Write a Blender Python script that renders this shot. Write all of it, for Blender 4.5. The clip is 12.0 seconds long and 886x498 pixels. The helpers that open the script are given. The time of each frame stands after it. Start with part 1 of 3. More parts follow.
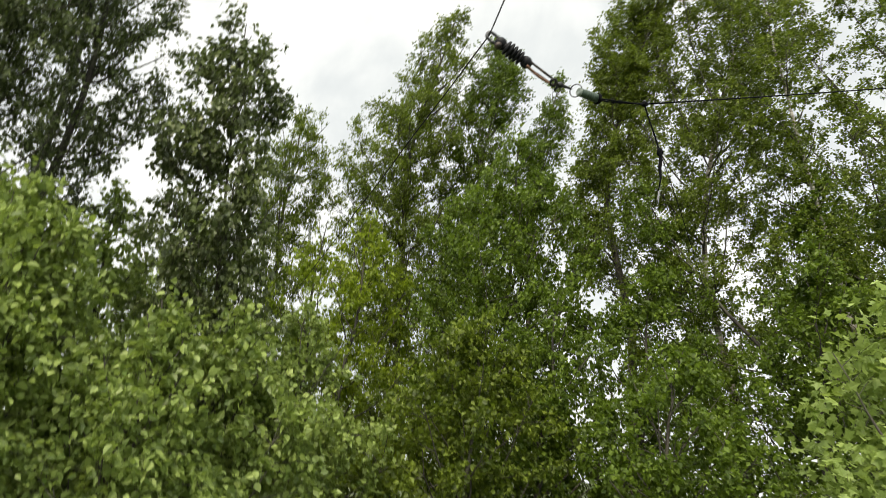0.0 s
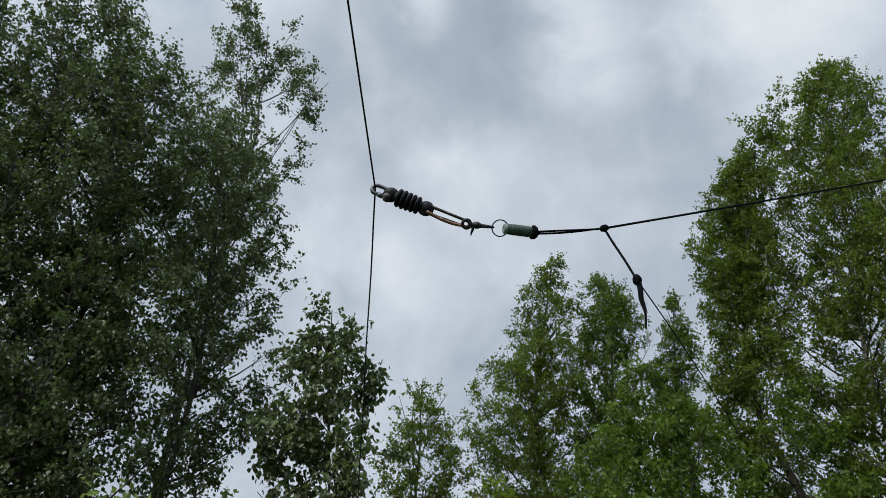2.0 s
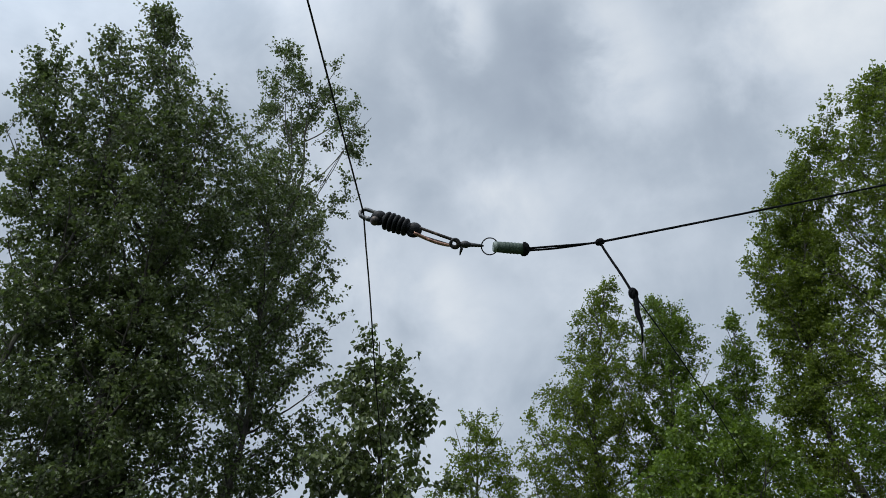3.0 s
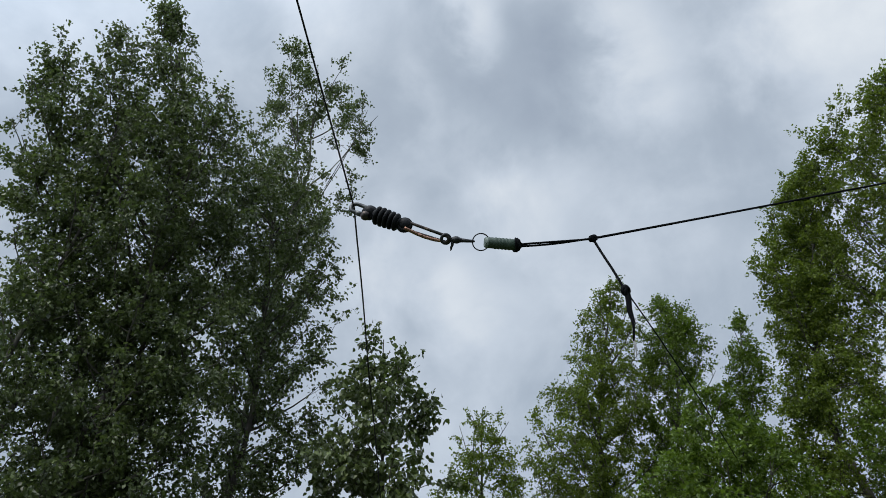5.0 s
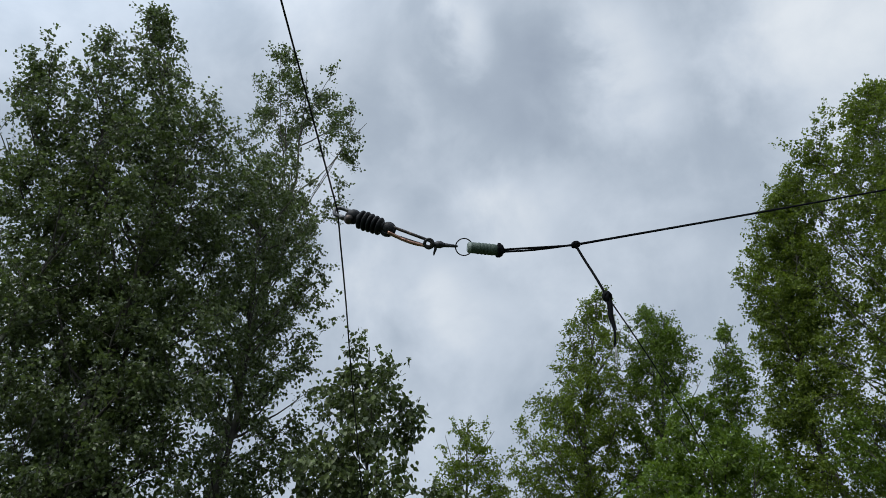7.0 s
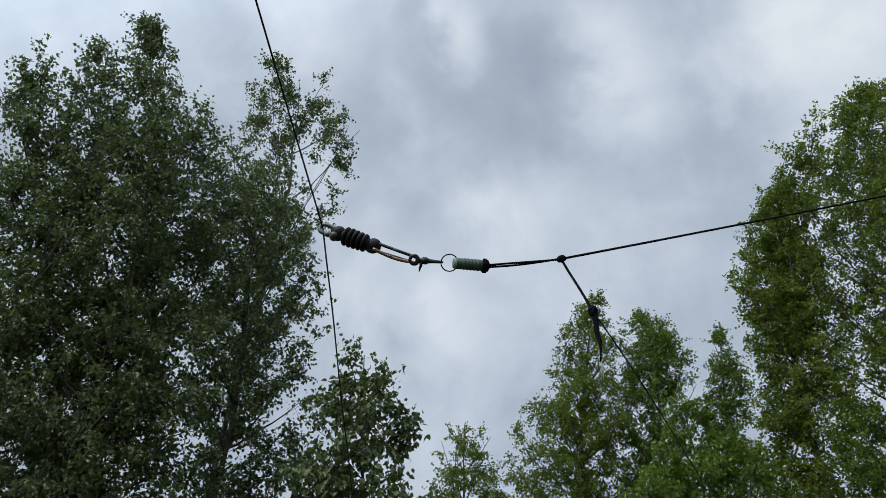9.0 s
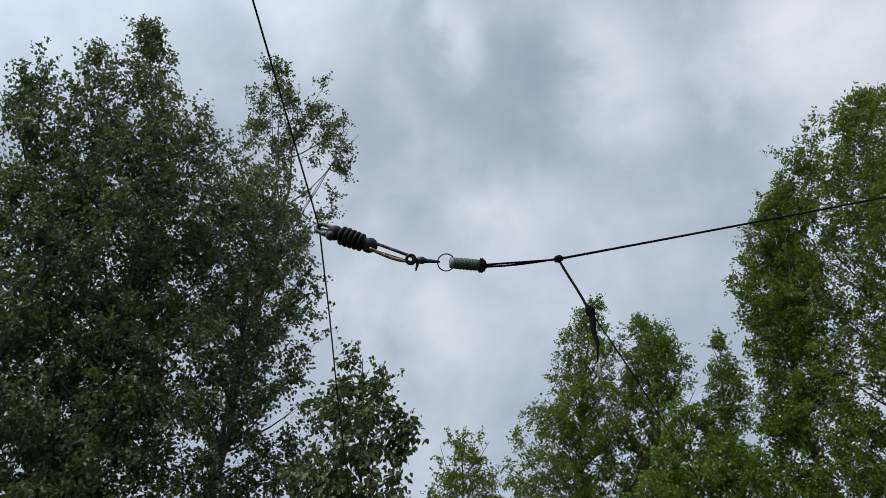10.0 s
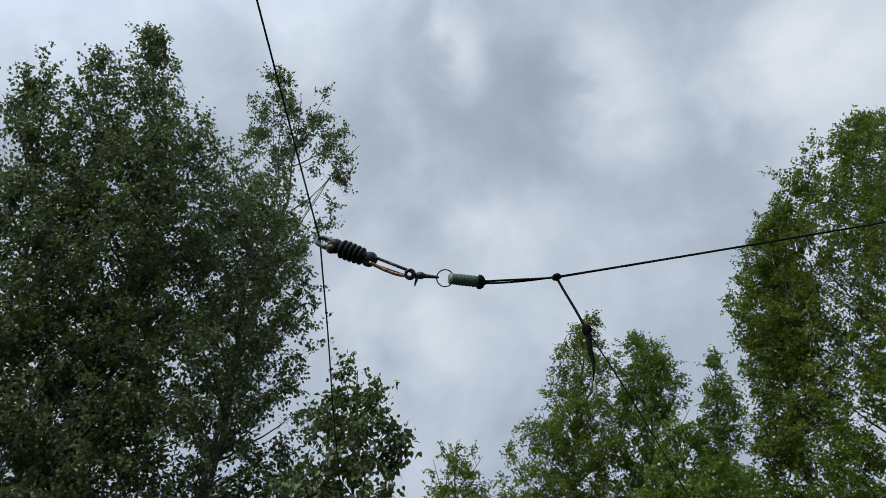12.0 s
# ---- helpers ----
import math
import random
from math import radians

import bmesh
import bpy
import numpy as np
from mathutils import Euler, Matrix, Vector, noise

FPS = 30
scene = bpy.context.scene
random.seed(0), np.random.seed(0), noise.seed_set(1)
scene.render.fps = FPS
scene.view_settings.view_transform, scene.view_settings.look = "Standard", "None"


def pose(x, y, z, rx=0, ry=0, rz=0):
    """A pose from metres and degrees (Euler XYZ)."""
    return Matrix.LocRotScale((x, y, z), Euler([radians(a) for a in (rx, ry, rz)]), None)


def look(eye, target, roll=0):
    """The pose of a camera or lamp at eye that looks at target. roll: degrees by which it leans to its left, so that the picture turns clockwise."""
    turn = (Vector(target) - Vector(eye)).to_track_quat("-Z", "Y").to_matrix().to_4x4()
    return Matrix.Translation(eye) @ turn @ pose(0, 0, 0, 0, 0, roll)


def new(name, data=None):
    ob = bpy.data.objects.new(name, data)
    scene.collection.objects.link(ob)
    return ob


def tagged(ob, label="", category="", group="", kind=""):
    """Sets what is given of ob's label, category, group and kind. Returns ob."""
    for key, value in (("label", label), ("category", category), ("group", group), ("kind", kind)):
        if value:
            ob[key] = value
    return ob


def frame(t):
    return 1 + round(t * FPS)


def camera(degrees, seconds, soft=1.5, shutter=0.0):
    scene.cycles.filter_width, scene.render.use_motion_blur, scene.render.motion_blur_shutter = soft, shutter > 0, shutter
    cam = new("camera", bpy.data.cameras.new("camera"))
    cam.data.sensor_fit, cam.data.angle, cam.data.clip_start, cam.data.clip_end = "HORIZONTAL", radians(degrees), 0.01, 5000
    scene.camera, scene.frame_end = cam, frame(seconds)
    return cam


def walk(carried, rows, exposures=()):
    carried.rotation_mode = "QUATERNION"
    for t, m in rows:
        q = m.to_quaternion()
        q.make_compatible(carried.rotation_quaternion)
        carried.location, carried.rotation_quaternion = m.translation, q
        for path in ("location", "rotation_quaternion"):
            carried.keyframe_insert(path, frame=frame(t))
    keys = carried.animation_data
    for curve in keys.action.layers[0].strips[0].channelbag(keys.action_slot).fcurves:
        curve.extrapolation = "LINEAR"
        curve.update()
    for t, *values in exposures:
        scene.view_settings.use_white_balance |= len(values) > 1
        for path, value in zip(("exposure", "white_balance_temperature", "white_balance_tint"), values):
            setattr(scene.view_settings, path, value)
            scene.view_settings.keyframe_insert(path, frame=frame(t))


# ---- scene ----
cam = camera(62.2, 12.0, soft=0.75, shutter=0.35)
PATH = [
    (0, (0.043, -0.127, 1.435), (0.061, 1.792, 1.997), 6.5),
    (0.5, (0.114, 0.036, 1.489), (0.095, 1.892, 2.235), -1.0),
    (1, (0.3, 0.114, 1.479), (0.045, 1.875, 2.391), -1.6),
    (1.5, (0.448, 0.214, 1.522), (0.094, 1.845, 2.625), -1.0),
    (2, (0.449, 0.336, 1.476), (0.095, 1.91, 2.658), 0.1),
    (2.5, (0.507, 0.373, 1.486), (0.077, 1.885, 2.722), 0.5),
    (3, (0.556, 0.389, 1.474), (0.071, 1.876, 2.719), 0.9),
    (5, (0.58, 0.411, 1.478), (0.075, 1.894, 2.72), 1.7),
    (5.5, (0.588, 0.419, 1.466), (0.092, 1.901, 2.715), 1.5),
    (6, (0.581, 0.428, 1.469), (0.096, 1.908, 2.723), 1.4),
    (6.5, (0.582, 0.416, 1.468), (0.106, 1.895, 2.727), 1.4),
    (7, (0.587, 0.416, 1.471), (0.118, 1.895, 2.733), 1.5),
    (9, (0.607, 0.41, 1.487), (0.152, 1.885, 2.76), 0.6),
    (9.5, (0.607, 0.408, 1.484), (0.155, 1.878, 2.762), 0.5),
    (10, (0.609, 0.42, 1.483), (0.158, 1.887, 2.765), 0.7),
    (10.5, (0.599, 0.419, 1.482), (0.15, 1.881, 2.771), 1.1),
    (11, (0.6, 0.404, 1.481), (0.152, 1.861, 2.775), 1.5),
    (11.5, (0.616, 0.392, 1.487), (0.172, 1.844, 2.789), 1.7),
    (12, (0.609, 0.408, 1.481), (0.17, 1.856, 2.789), 1.9),
]
EXPOSURES = [(0.0, 0.96, 8200, 8), (0.5, 0.73, 8000, 8), (0.8, 0.62, 7600, 8), (1.0, 0.52, 7200, 8), (1.3, 0.32, 6900, 8), (1.6, 0.15, 6750, 8), (2.2, 0.08, 6700, 8), (3.0, 0.06, 6550, 8), (9.0, 0.05, 6500, 8), (12.0, 0.02, 6500, 8)]
walk(cam, [(t, look(eye, target, roll)) for t, eye, target, roll in PATH], EXPOSURES)

# ---- sky and sun: a bright, fully overcast day ----
SUN_ELEVATION, SUN_TURN = radians(52), radians(202)
world = bpy.data.worlds.new("world")
scene.world = world
world.use_nodes = True
wn, wl = world.node_tree.nodes, world.node_tree.links
wn.clear()


def wnode(kind, **inputs):
    nd = wn.new(kind)
    for key, value in inputs.items():
        nd.inputs[key.replace("_", " ")].default_value = value
    return nd


def ramp_of(nodes, stops):
    nd = nodes.new("ShaderNodeValToRGB")
    els = nd.color_ramp.elements
    while len(els) < len(stops):
        els.new(0.5)
    for el, (at, colour) in zip(els, stops):
        el.position, el.color = at, (*colour, 1)
    return nd


def cloudy_sky():
    out = wn.new("ShaderNodeOutputWorld")
    back = wnode("ShaderNodeBackground", Strength=1.0)
    coord = wn.new("ShaderNodeTexCoord")
    sky = wn.new("ShaderNodeTexSky")
    sky.sky_type, sky.sun_disc = "NISHITA", False
    sky.sun_elevation, sky.sun_rotation = SUN_ELEVATION, SUN_TURN
    dim = wn.new("ShaderNodeVectorMath")
    dim.operation = "SCALE"
    dim.inputs["Scale"].default_value = 0.1
    wl.new(sky.outputs["Color"], dim.inputs[0])
    soft = wnode("ShaderNodeTexNoise", Scale=2.6, Detail=4.0, Roughness=0.5, Distortion=0.35)
    fine = wnode("ShaderNodeTexNoise", Scale=7.0, Detail=6.0, Roughness=0.55, Distortion=0.2)
    wl.new(coord.outputs["Generated"], soft.inputs["Vector"])
    wl.new(coord.outputs["Generated"], fine.inputs["Vector"])
    blend = wn.new("ShaderNodeMath")
    blend.operation = "MULTIPLY_ADD"
    blend.inputs[1].default_value = 0.50
    wl.new(fine.outputs["Fac"], blend.inputs[0])
    scaled = wn.new("ShaderNodeMath")
    scaled.operation = "MULTIPLY"
    scaled.inputs[1].default_value = 0.6
    wl.new(soft.outputs["Fac"], scaled.inputs[0])
    wl.new(scaled.outputs[0], blend.inputs[2])
    total = blend.outputs[0]
    # thinner places in the cloud layer
    warp = wn.new("ShaderNodeVectorMath")
    warp.operation = "MULTIPLY_ADD"
    warp.inputs[1].default_value = (0.13, 0.13, 0.13)
    wl.new(fine.outputs["Color"], warp.inputs[0])
    wl.new(coord.outputs["Generated"], warp.inputs[2])
    for way, width, gain in CLOUD_GAPS:
        dot = wn.new("ShaderNodeVectorMath")
        dot.operation = "DISTANCE"
        dot.inputs[1].default_value = tuple(c + 0.065 for c in way)
        wl.new(warp.outputs[0], dot.inputs[0])
        near = wn.new("ShaderNodeMapRange")
        near.interpolation_type = "SMOOTHERSTEP"
        for key, value in zip(("From Min", "From Max", "To Min", "To Max"), (0.0, width, gain, 0.0)):
            near.inputs[key].default_value = value
        wl.new(dot.outputs["Value"], near.inputs["Value"])
        add = wn.new("ShaderNodeMath")
        wl.new(total, add.inputs[0])
        wl.new(near.outputs["Result"], add.inputs[1])
        total = add.outputs[0]
    tone = ramp_of(wn, [(0.30, (0.320, 0.375, 0.468)), (0.50, (0.425, 0.49, 0.586)), (0.64, (0.570, 0.635, 0.735)), (0.82, (0.77, 0.815, 0.88))])
    wl.new(total, tone.inputs["Fac"])
    mix = wn.new("ShaderNodeMix")
    mix.data_type = "RGBA"
    mix.inputs["Factor"].default_value = 0.92
    wl.new(dim.outputs[0], mix.inputs["A"])
    wl.new(tone.outputs["Color"], mix.inputs["B"])
    # the cloud layer is brightest round the hidden sun
    toward = wn.new("ShaderNodeVectorMath")
    toward.operation = "DOT_PRODUCT"
    toward.inputs[1].default_value = (math.sin(SUN_TURN) * math.cos(SUN_ELEVATION), math.cos(SUN_TURN) * math.cos(SUN_ELEVATION), math.sin(SUN_ELEVATION))
    wl.new(coord.outputs["Generated"], toward.inputs[0])
    lift = wn.new("ShaderNodeMapRange")
    lift.interpolation_type = "SMOOTHSTEP"
    for key, value in zip(("From Min", "From Max", "To Min", "To Max"), (0.35, 1.0, 1.0, 3.0)):
        lift.inputs[key].default_value = value
    wl.new(toward.outputs["Value"], lift.inputs["Value"])
    wl.new(mix.outputs["Result"], back.inputs["Color"])
    wl.new(lift.outputs["Result"], back.inputs["Strength"])
    wl.new(back.outputs[0], out.inputs["Surface"])


CLOUD_GAPS = [((-0.149, 0.514, 0.845), 0.069, 0.14), ((-0.154, 0.555, 0.818), 0.073, 0.17), ((-0.233, 0.804, 0.547), 0.115, 0.14), ((-0.302, 0.739, 0.602), 0.115, 0.14),
              ((0.037, 0.587, 0.809), 0.073, 0.1), ((0.053, 0.630, 0.775), 0.085, 0.12), ((0.078, 0.675, 0.734), 0.065, 0.08), ((0.275, 0.595, 0.755), 0.223, 0.2),
              ((0.197, 0.639, 0.744), 0.115, 0.06), ((-0.326, 0.495, 0.805), 0.131, 0.1), ((-0.598, 0.334, 0.729), 0.200, 0.08), ((-0.117, 0.732, 0.672), 0.115, 0.11),
              ((-0.060, 0.579, 0.813), 0.100, -0.15), ((-0.088, 0.655, 0.750), 0.100, -0.11), ((-0.283, 0.598, 0.750), 0.092, -0.1), ((0.124, 0.738, 0.664), 0.162, -0.06),
              ((-0.063, 0.763, 0.644), 0.069, -0.05), ((0.072, 0.778, 0.624), 0.092, 0.06)]
cloudy_sky()

sun = new("sun", bpy.data.lights.new("sun", "SUN"))
sun.data.energy, sun.data.angle, sun.data.color = 1.7, radians(22), (1.0, 0.96, 0.9)
sun_from = Vector((math.sin(SUN_TURN) * math.cos(SUN_ELEVATION), math.cos(SUN_TURN) * math.cos(SUN_ELEVATION), math.sin(SUN_ELEVATION)))
sun.matrix_world = look(sun_from * 60, (0, 0, 0))


# ---- materials ----
def material(name):
    mat = bpy.data.materials.new(name)
    mat.use_nodes = True
    mat.node_tree.nodes.clear()
    return mat, mat.node_tree.nodes, mat.node_tree.links


def leaf_material(name, dark, light, through_colour, gloss=0.46, thin=0.34, shine=0.28):
    """Leaf with its own tone per leaf, spread wide to imitate glints and shade, drifting slowly through the crown, and
    light shining through.
    """
    mat, n, l = material(name)
    out = n.new("ShaderNodeOutputMaterial")
    geo = n.new("ShaderNodeNewGeometry")
    coord = n.new("ShaderNodeTexCoord")
    drift = n.new("ShaderNodeTexNoise")
    drift.inputs["Scale"].default_value, drift.inputs["Detail"].default_value = 1.3, 3.0
    l.new(coord.outputs["Object"], drift.inputs["Vector"])
    blend = n.new("ShaderNodeMath")
    blend.operation = "MULTIPLY_ADD"
    blend.inputs[1].default_value = 0.75
    info = n.new("ShaderNodeObjectInfo")
    both, each = n.new("ShaderNodeMath"), n.new("ShaderNodeMath")
    each.operation = "FRACT"
    l.new(geo.outputs["Random Per Island"], both.inputs[0])
    l.new(info.outputs["Random"], both.inputs[1])
    l.new(both.outputs[0], each.inputs[0])
    l.new(each.outputs[0], blend.inputs[0])
    shift = n.new("ShaderNodeMath")
    shift.operation = "MULTIPLY_ADD"
    shift.inputs[1].default_value, shift.inputs[2].default_value = 1.1, -0.40
    l.new(drift.outputs["Fac"], shift.inputs[0])
    l.new(shift.outputs[0], blend.inputs[2])
    yellow = tuple(0.75 * a + 0.25 * b for a, b in zip(light, (0.17, 0.19, 0.03)))
    # stops set far apart: glints and shade among the leaves painted as random tone
    tone = ramp_of(n, [(0.0, dark), (0.52, tuple(0.6 * a + 0.4 * b for a, b in zip(dark, light))), (0.93, light), (1.0, yellow)])
    l.new(blend.outputs[0], tone.inputs["Fac"])
    veins = n.new("ShaderNodeTexNoise")
    veins.inputs["Scale"].default_value = 160.0
    l.new(coord.outputs["Object"], veins.inputs["Vector"])
    bump = n.new("ShaderNodeBump")
    bump.inputs["Strength"].default_value, bump.inputs["Distance"].default_value = 0.35, 0.004
    l.new(veins.outputs["Fac"], bump.inputs["Height"])
    face = n.new("ShaderNodeBsdfPrincipled")
    face.inputs["Roughness"].default_value = gloss
    face.inputs["Specular IOR Level"].default_value = shine
    l.new(tone.outputs["Color"], face.inputs["Base Color"])
    l.new(bump.outputs["Normal"], face.inputs["Normal"])
    glow = n.new("ShaderNodeBsdfTranslucent")
    tint = n.new("ShaderNodeMix")
    tint.data_type, tint.blend_type = "RGBA", "MIX"
    tint.inputs["Factor"].default_value = 0.6
    tint.inputs["B"].default_value = (*through_colour, 1)
    l.new(tone.outputs["Color"], tint.inputs["A"])
    l.new(tint.outputs["Result"], glow.inputs["Color"])
    mix = n.new("ShaderNodeMixShader")
    mix.inputs["Fac"].default_value = thin
    l.new(face.outputs[0], mix.inputs[1])
    l.new(glow.outputs[0], mix.inputs[2])
    l.new(mix.outputs[0], out.inputs["Surface"])
    return mat


def bark_material(name, base, dark, scale, bands=False):
    mat, n, l = material(name)
    out = n.new("ShaderNodeOutputMaterial")
    coord = n.new("ShaderNodeTexCoord")
    stretch = n.new("ShaderNodeMapping")
    stretch.inputs["Scale"].default_value = (scale, scale, scale * (3.5 if bands else 0.3))
    l.new(coord.outputs["Object"], stretch.inputs["Vector"])
    grain = n.new("ShaderNodeTexNoise")
    grain.inputs["Scale"].default_value, grain.inputs["Detail"].default_value, grain.inputs["Roughness"].default_value = 1.0, 7.0, 0.65
    l.new(stretch.outputs[0], grain.inputs["Vector"])
    patches = n.new("ShaderNodeTexNoise")
    patches.inputs["Scale"].default_value, patches.inputs["Detail"].default_value = 2.2, 3.0
    l.new(coord.outputs["Object"], patches.inputs["Vector"])
    tone = ramp_of(n, [(0.36, dark), (0.50, tuple(0.5 * (a + b) for a, b in zip(dark, base))), (0.62, base)])
    l.new(grain.outputs["Fac"], tone.inputs["Fac"])
    moss = n.new("ShaderNodeMix")
    moss.data_type = "RGBA"
    moss.inputs["B"].default_value = (0.10, 0.11, 0.06, 1)
    lim = n.new("ShaderNodeMapRange")
    lim.inputs["From Min"].default_value, lim.inputs["From Max"].default_value, lim.inputs["To Max"].default_value = 0.52, 0.72, 0.7
    l.new(patches.outputs["Fac"], lim.inputs["Value"])
    l.new(lim.outputs["Result"], moss.inputs["Factor"])
    l.new(tone.outputs["Color"], moss.inputs["A"])
    bump = n.new("ShaderNodeBump")
    bump.inputs["Strength"].default_value, bump.inputs["Distance"].default_value = 0.7, 0.012
    l.new(grain.outputs["Fac"], bump.inputs["Height"])
    face = n.new("ShaderNodeBsdfPrincipled")
    face.inputs["Roughness"].default_value = 0.85
    l.new(moss.outputs["Result"], face.inputs["Base Color"])
    l.new(bump.outputs["Normal"], face.inputs["Normal"])
    l.new(face.outputs[0], out.inputs["Surface"])
    return mat


def solid_material(name, base, worn, rough=0.5, metal=0.0, grain=60.0, fibres=0.0, depth=0.0006, shine=0.5):
    """Hard or woven stuff with blotches, fine grain and uneven gloss."""
    mat, n, l = material(name)
    out = n.new("ShaderNodeOutputMaterial")
    coord = n.new("ShaderNodeTexCoord")
    big = n.new("ShaderNodeTexNoise")
    big.inputs["Scale"].default_value, big.inputs["Detail"].default_value = grain, 5.0
    small = n.new("ShaderNodeTexNoise")
    small.inputs["Scale"].default_value, small.inputs["Detail"].default_value = grain * 12, 2.0
    for nd in (big, small):
        l.new(coord.outputs["Object"], nd.inputs["Vector"])
    tone = ramp_of(n, [(0.35, base), (0.58, tuple(0.7 * a + 0.3 * b for a, b in zip(base, worn))), (0.72, worn)])
    l.new(big.outputs["Fac"], tone.inputs["Fac"])
    rub = n.new("ShaderNodeMapRange")
    rub.inputs["To Min"].default_value, rub.inputs["To Max"].default_value = max(0.05, rough - 0.15), min(1.0, rough + 0.2)
    l.new(big.outputs["Fac"], rub.inputs["Value"])
    bump = n.new("ShaderNodeBump")
    bump.inputs["Strength"].default_value, bump.inputs["Distance"].default_value = 0.5, depth
    height = small.outputs["Fac"]
    if fibres:
        wave = n.new("ShaderNodeTexWave")
        wave.inputs["Scale"].default_value, wave.inputs["Distortion"].default_value = fibres, 2.0
        wave.bands_direction = "DIAGONAL"
        l.new(coord.outputs["Object"], wave.inputs["Vector"])
        height = wave.outputs["Fac"]
    l.new(height, bump.inputs["Height"])
    face = n.new("ShaderNodeBsdfPrincipled")
    face.inputs["Metallic"].default_value = metal
    face.inputs["Specular IOR Level"].default_value = shine
    l.new(tone.outputs["Color"], face.inputs["Base Color"])
    l.new(rub.outputs["Result"], face.inputs["Roughness"])
    l.new(bump.outputs["Normal"], face.inputs["Normal"])
    l.new(face.outputs[0], out.inputs["Surface"])
    return mat


LEAF_BIRCH = leaf_material("birch_leaf", (0.014, 0.023, 0.008), (0.132, 0.168, 0.060), (0.16, 0.24, 0.05), gloss=0.36, thin=0.28, shine=0.4)
LEAF_FRESH = leaf_material("fresh_leaf", (0.014, 0.028, 0.003), (0.160, 0.212, 0.028), (0.24, 0.35, 0.03), thin=0.36)
LEAF_DEEP = leaf_material("deep_leaf", (0.018, 0.039, 0.004), (0.138, 0.208, 0.026), (0.21, 0.33, 0.03), thin=0.36)
LEAF_YOUNG = leaf_material("young_leaf", (0.045, 0.078, 0.006), (0.230, 0.300, 0.030), (0.34, 0.46, 0.03), thin=0.42)
LEAF_BROAD = leaf_material("broad_leaf", (0.046, 0.080, 0.020), (0.310, 0.395, 0.115), (0.36, 0.50, 0.08), gloss=0.36, thin=0.36)
LEAF_MAPLE = leaf_material("maple_leaf", (0.120, 0.175, 0.040), (0.310, 0.400, 0.125), (0.42, 0.56, 0.11), gloss=0.36, thin=0.40)
BARK_WHITE = bark_material("birch_bark", (0.46, 0.43, 0.38), (0.07, 0.06, 0.05), 5.0, bands=True)
# grey bark again, with the shade on the slanting trunk put into its colour
BARK_SHADED = bark_material("shaded_bark", (0.040, 0.034, 0.028), (0.015, 0.013, 0.011), 14.0)
BARK_GREY = bark_material("grey_bark", (0.062, 0.054, 0.043), (0.022, 0.019, 0.015), 14.0)
RUBBER = solid_material("black_insulator", (0.005, 0.0055, 0.007), (0.013, 0.014, 0.017), rough=0.5, grain=45, shine=0.15)
STEEL = solid_material("dull_steel", (0.07, 0.073, 0.078), (0.19, 0.19, 0.19), rough=0.38, metal=0.9, grain=90)
BRONZE = solid_material("tarnished_brass", (0.24, 0.13, 0.095), (0.55, 0.34, 0.25), rough=0.34, metal=0.85, grain=70)
DARK_STEEL = solid_material("dark_steel", (0.022, 0.023, 0.026), (0.06, 0.06, 0.062), rough=0.45, metal=0.7, grain=90)
WORN_STEEL = solid_material("worn_dark_steel", (0.03, 0.028, 0.028), (0.16, 0.12, 0.10), rough=0.4, metal=0.8, grain=80)
GREEN_CLAY = solid_material("green_insulator", (0.022, 0.044, 0.030), (0.052, 0.082, 0.060), rough=0.55, grain=70)
PALE_EDGE = solid_material("pale_insulator_edge", (0.15, 0.19, 0.17), (0.33, 0.37, 0.34), rough=0.55, grain=90)
CORD = solid_material("black_cord", (0.0035, 0.004, 0.005), (0.010, 0.0105, 0.013), rough=0.85, grain=110, fibres=260.0, shine=0.08)
CORD_END = solid_material("frayed_cord_end", (0.20, 0.21, 0.205), (0.36, 0.36, 0.35), rough=0.9, grain=140, fibres=300.0)
WIRE = solid_material("wire_jacket", (0.008, 0.008, 0.009), (0.018, 0.018, 0.02), rough=0.6, grain=80, shine=0.25)


def ground_material():
    mat, n, l = material("meadow")
    out = n.new("ShaderNodeOutputMaterial")
    coord = n.new("ShaderNodeTexCoord")
    big, small = n.new("ShaderNodeTexNoise"), n.new("ShaderNodeTexNoise")
    big.inputs["Scale"].default_value, big.inputs["Detail"].default_value = 0.35, 6.0
    small.inputs["Scale"].default_value, small.inputs["Detail"].default_value = 38.0, 4.0
    for nd in (big, small):
        l.new(coord.outputs["Object"], nd.inputs["Vector"])
    mul = n.new("ShaderNodeMath")
    mul.operation = "MULTIPLY"
    l.new(big.outputs["Fac"], mul.inputs[0])
    l.new(small.outputs["Fac"], mul.inputs[1])
    tone = ramp_of(n, [(0.12, (0.035, 0.04, 0.018)), (0.27, (0.06, 0.085, 0.028)), (0.42, (0.11, 0.12, 0.05))])
    l.new(mul.outputs[0], tone.inputs["Fac"])
    bump = n.new("ShaderNodeBump")
    bump.inputs["Distance"].default_value = 0.05
    l.new(small.outputs["Fac"], bump.inputs["Height"])
    face = n.new("ShaderNodeBsdfPrincipled")
    face.inputs["Roughness"].default_value = 0.95
    l.new(tone.outputs["Color"], face.inputs["Base Color"])
    l.new(bump.outputs["Normal"], face.inputs["Normal"])
    l.new(face.outputs[0], out.inputs["Surface"])
    return mat


# ---- building helpers ----
def part(name, bm, mat, parent=None, label="", smooth=True):
    """Links a bmesh as one mesh object under a thing or a part."""
    me = bpy.data.meshes.new(name)
    bm.to_mesh(me)
    bm.free()
    for poly in me.polygons:
        poly.use_smooth = smooth
    me.materials.append(mat)
    ob = new(name, me)
    ob.parent = parent
    if label:
        tagged(ob, label)
    return ob


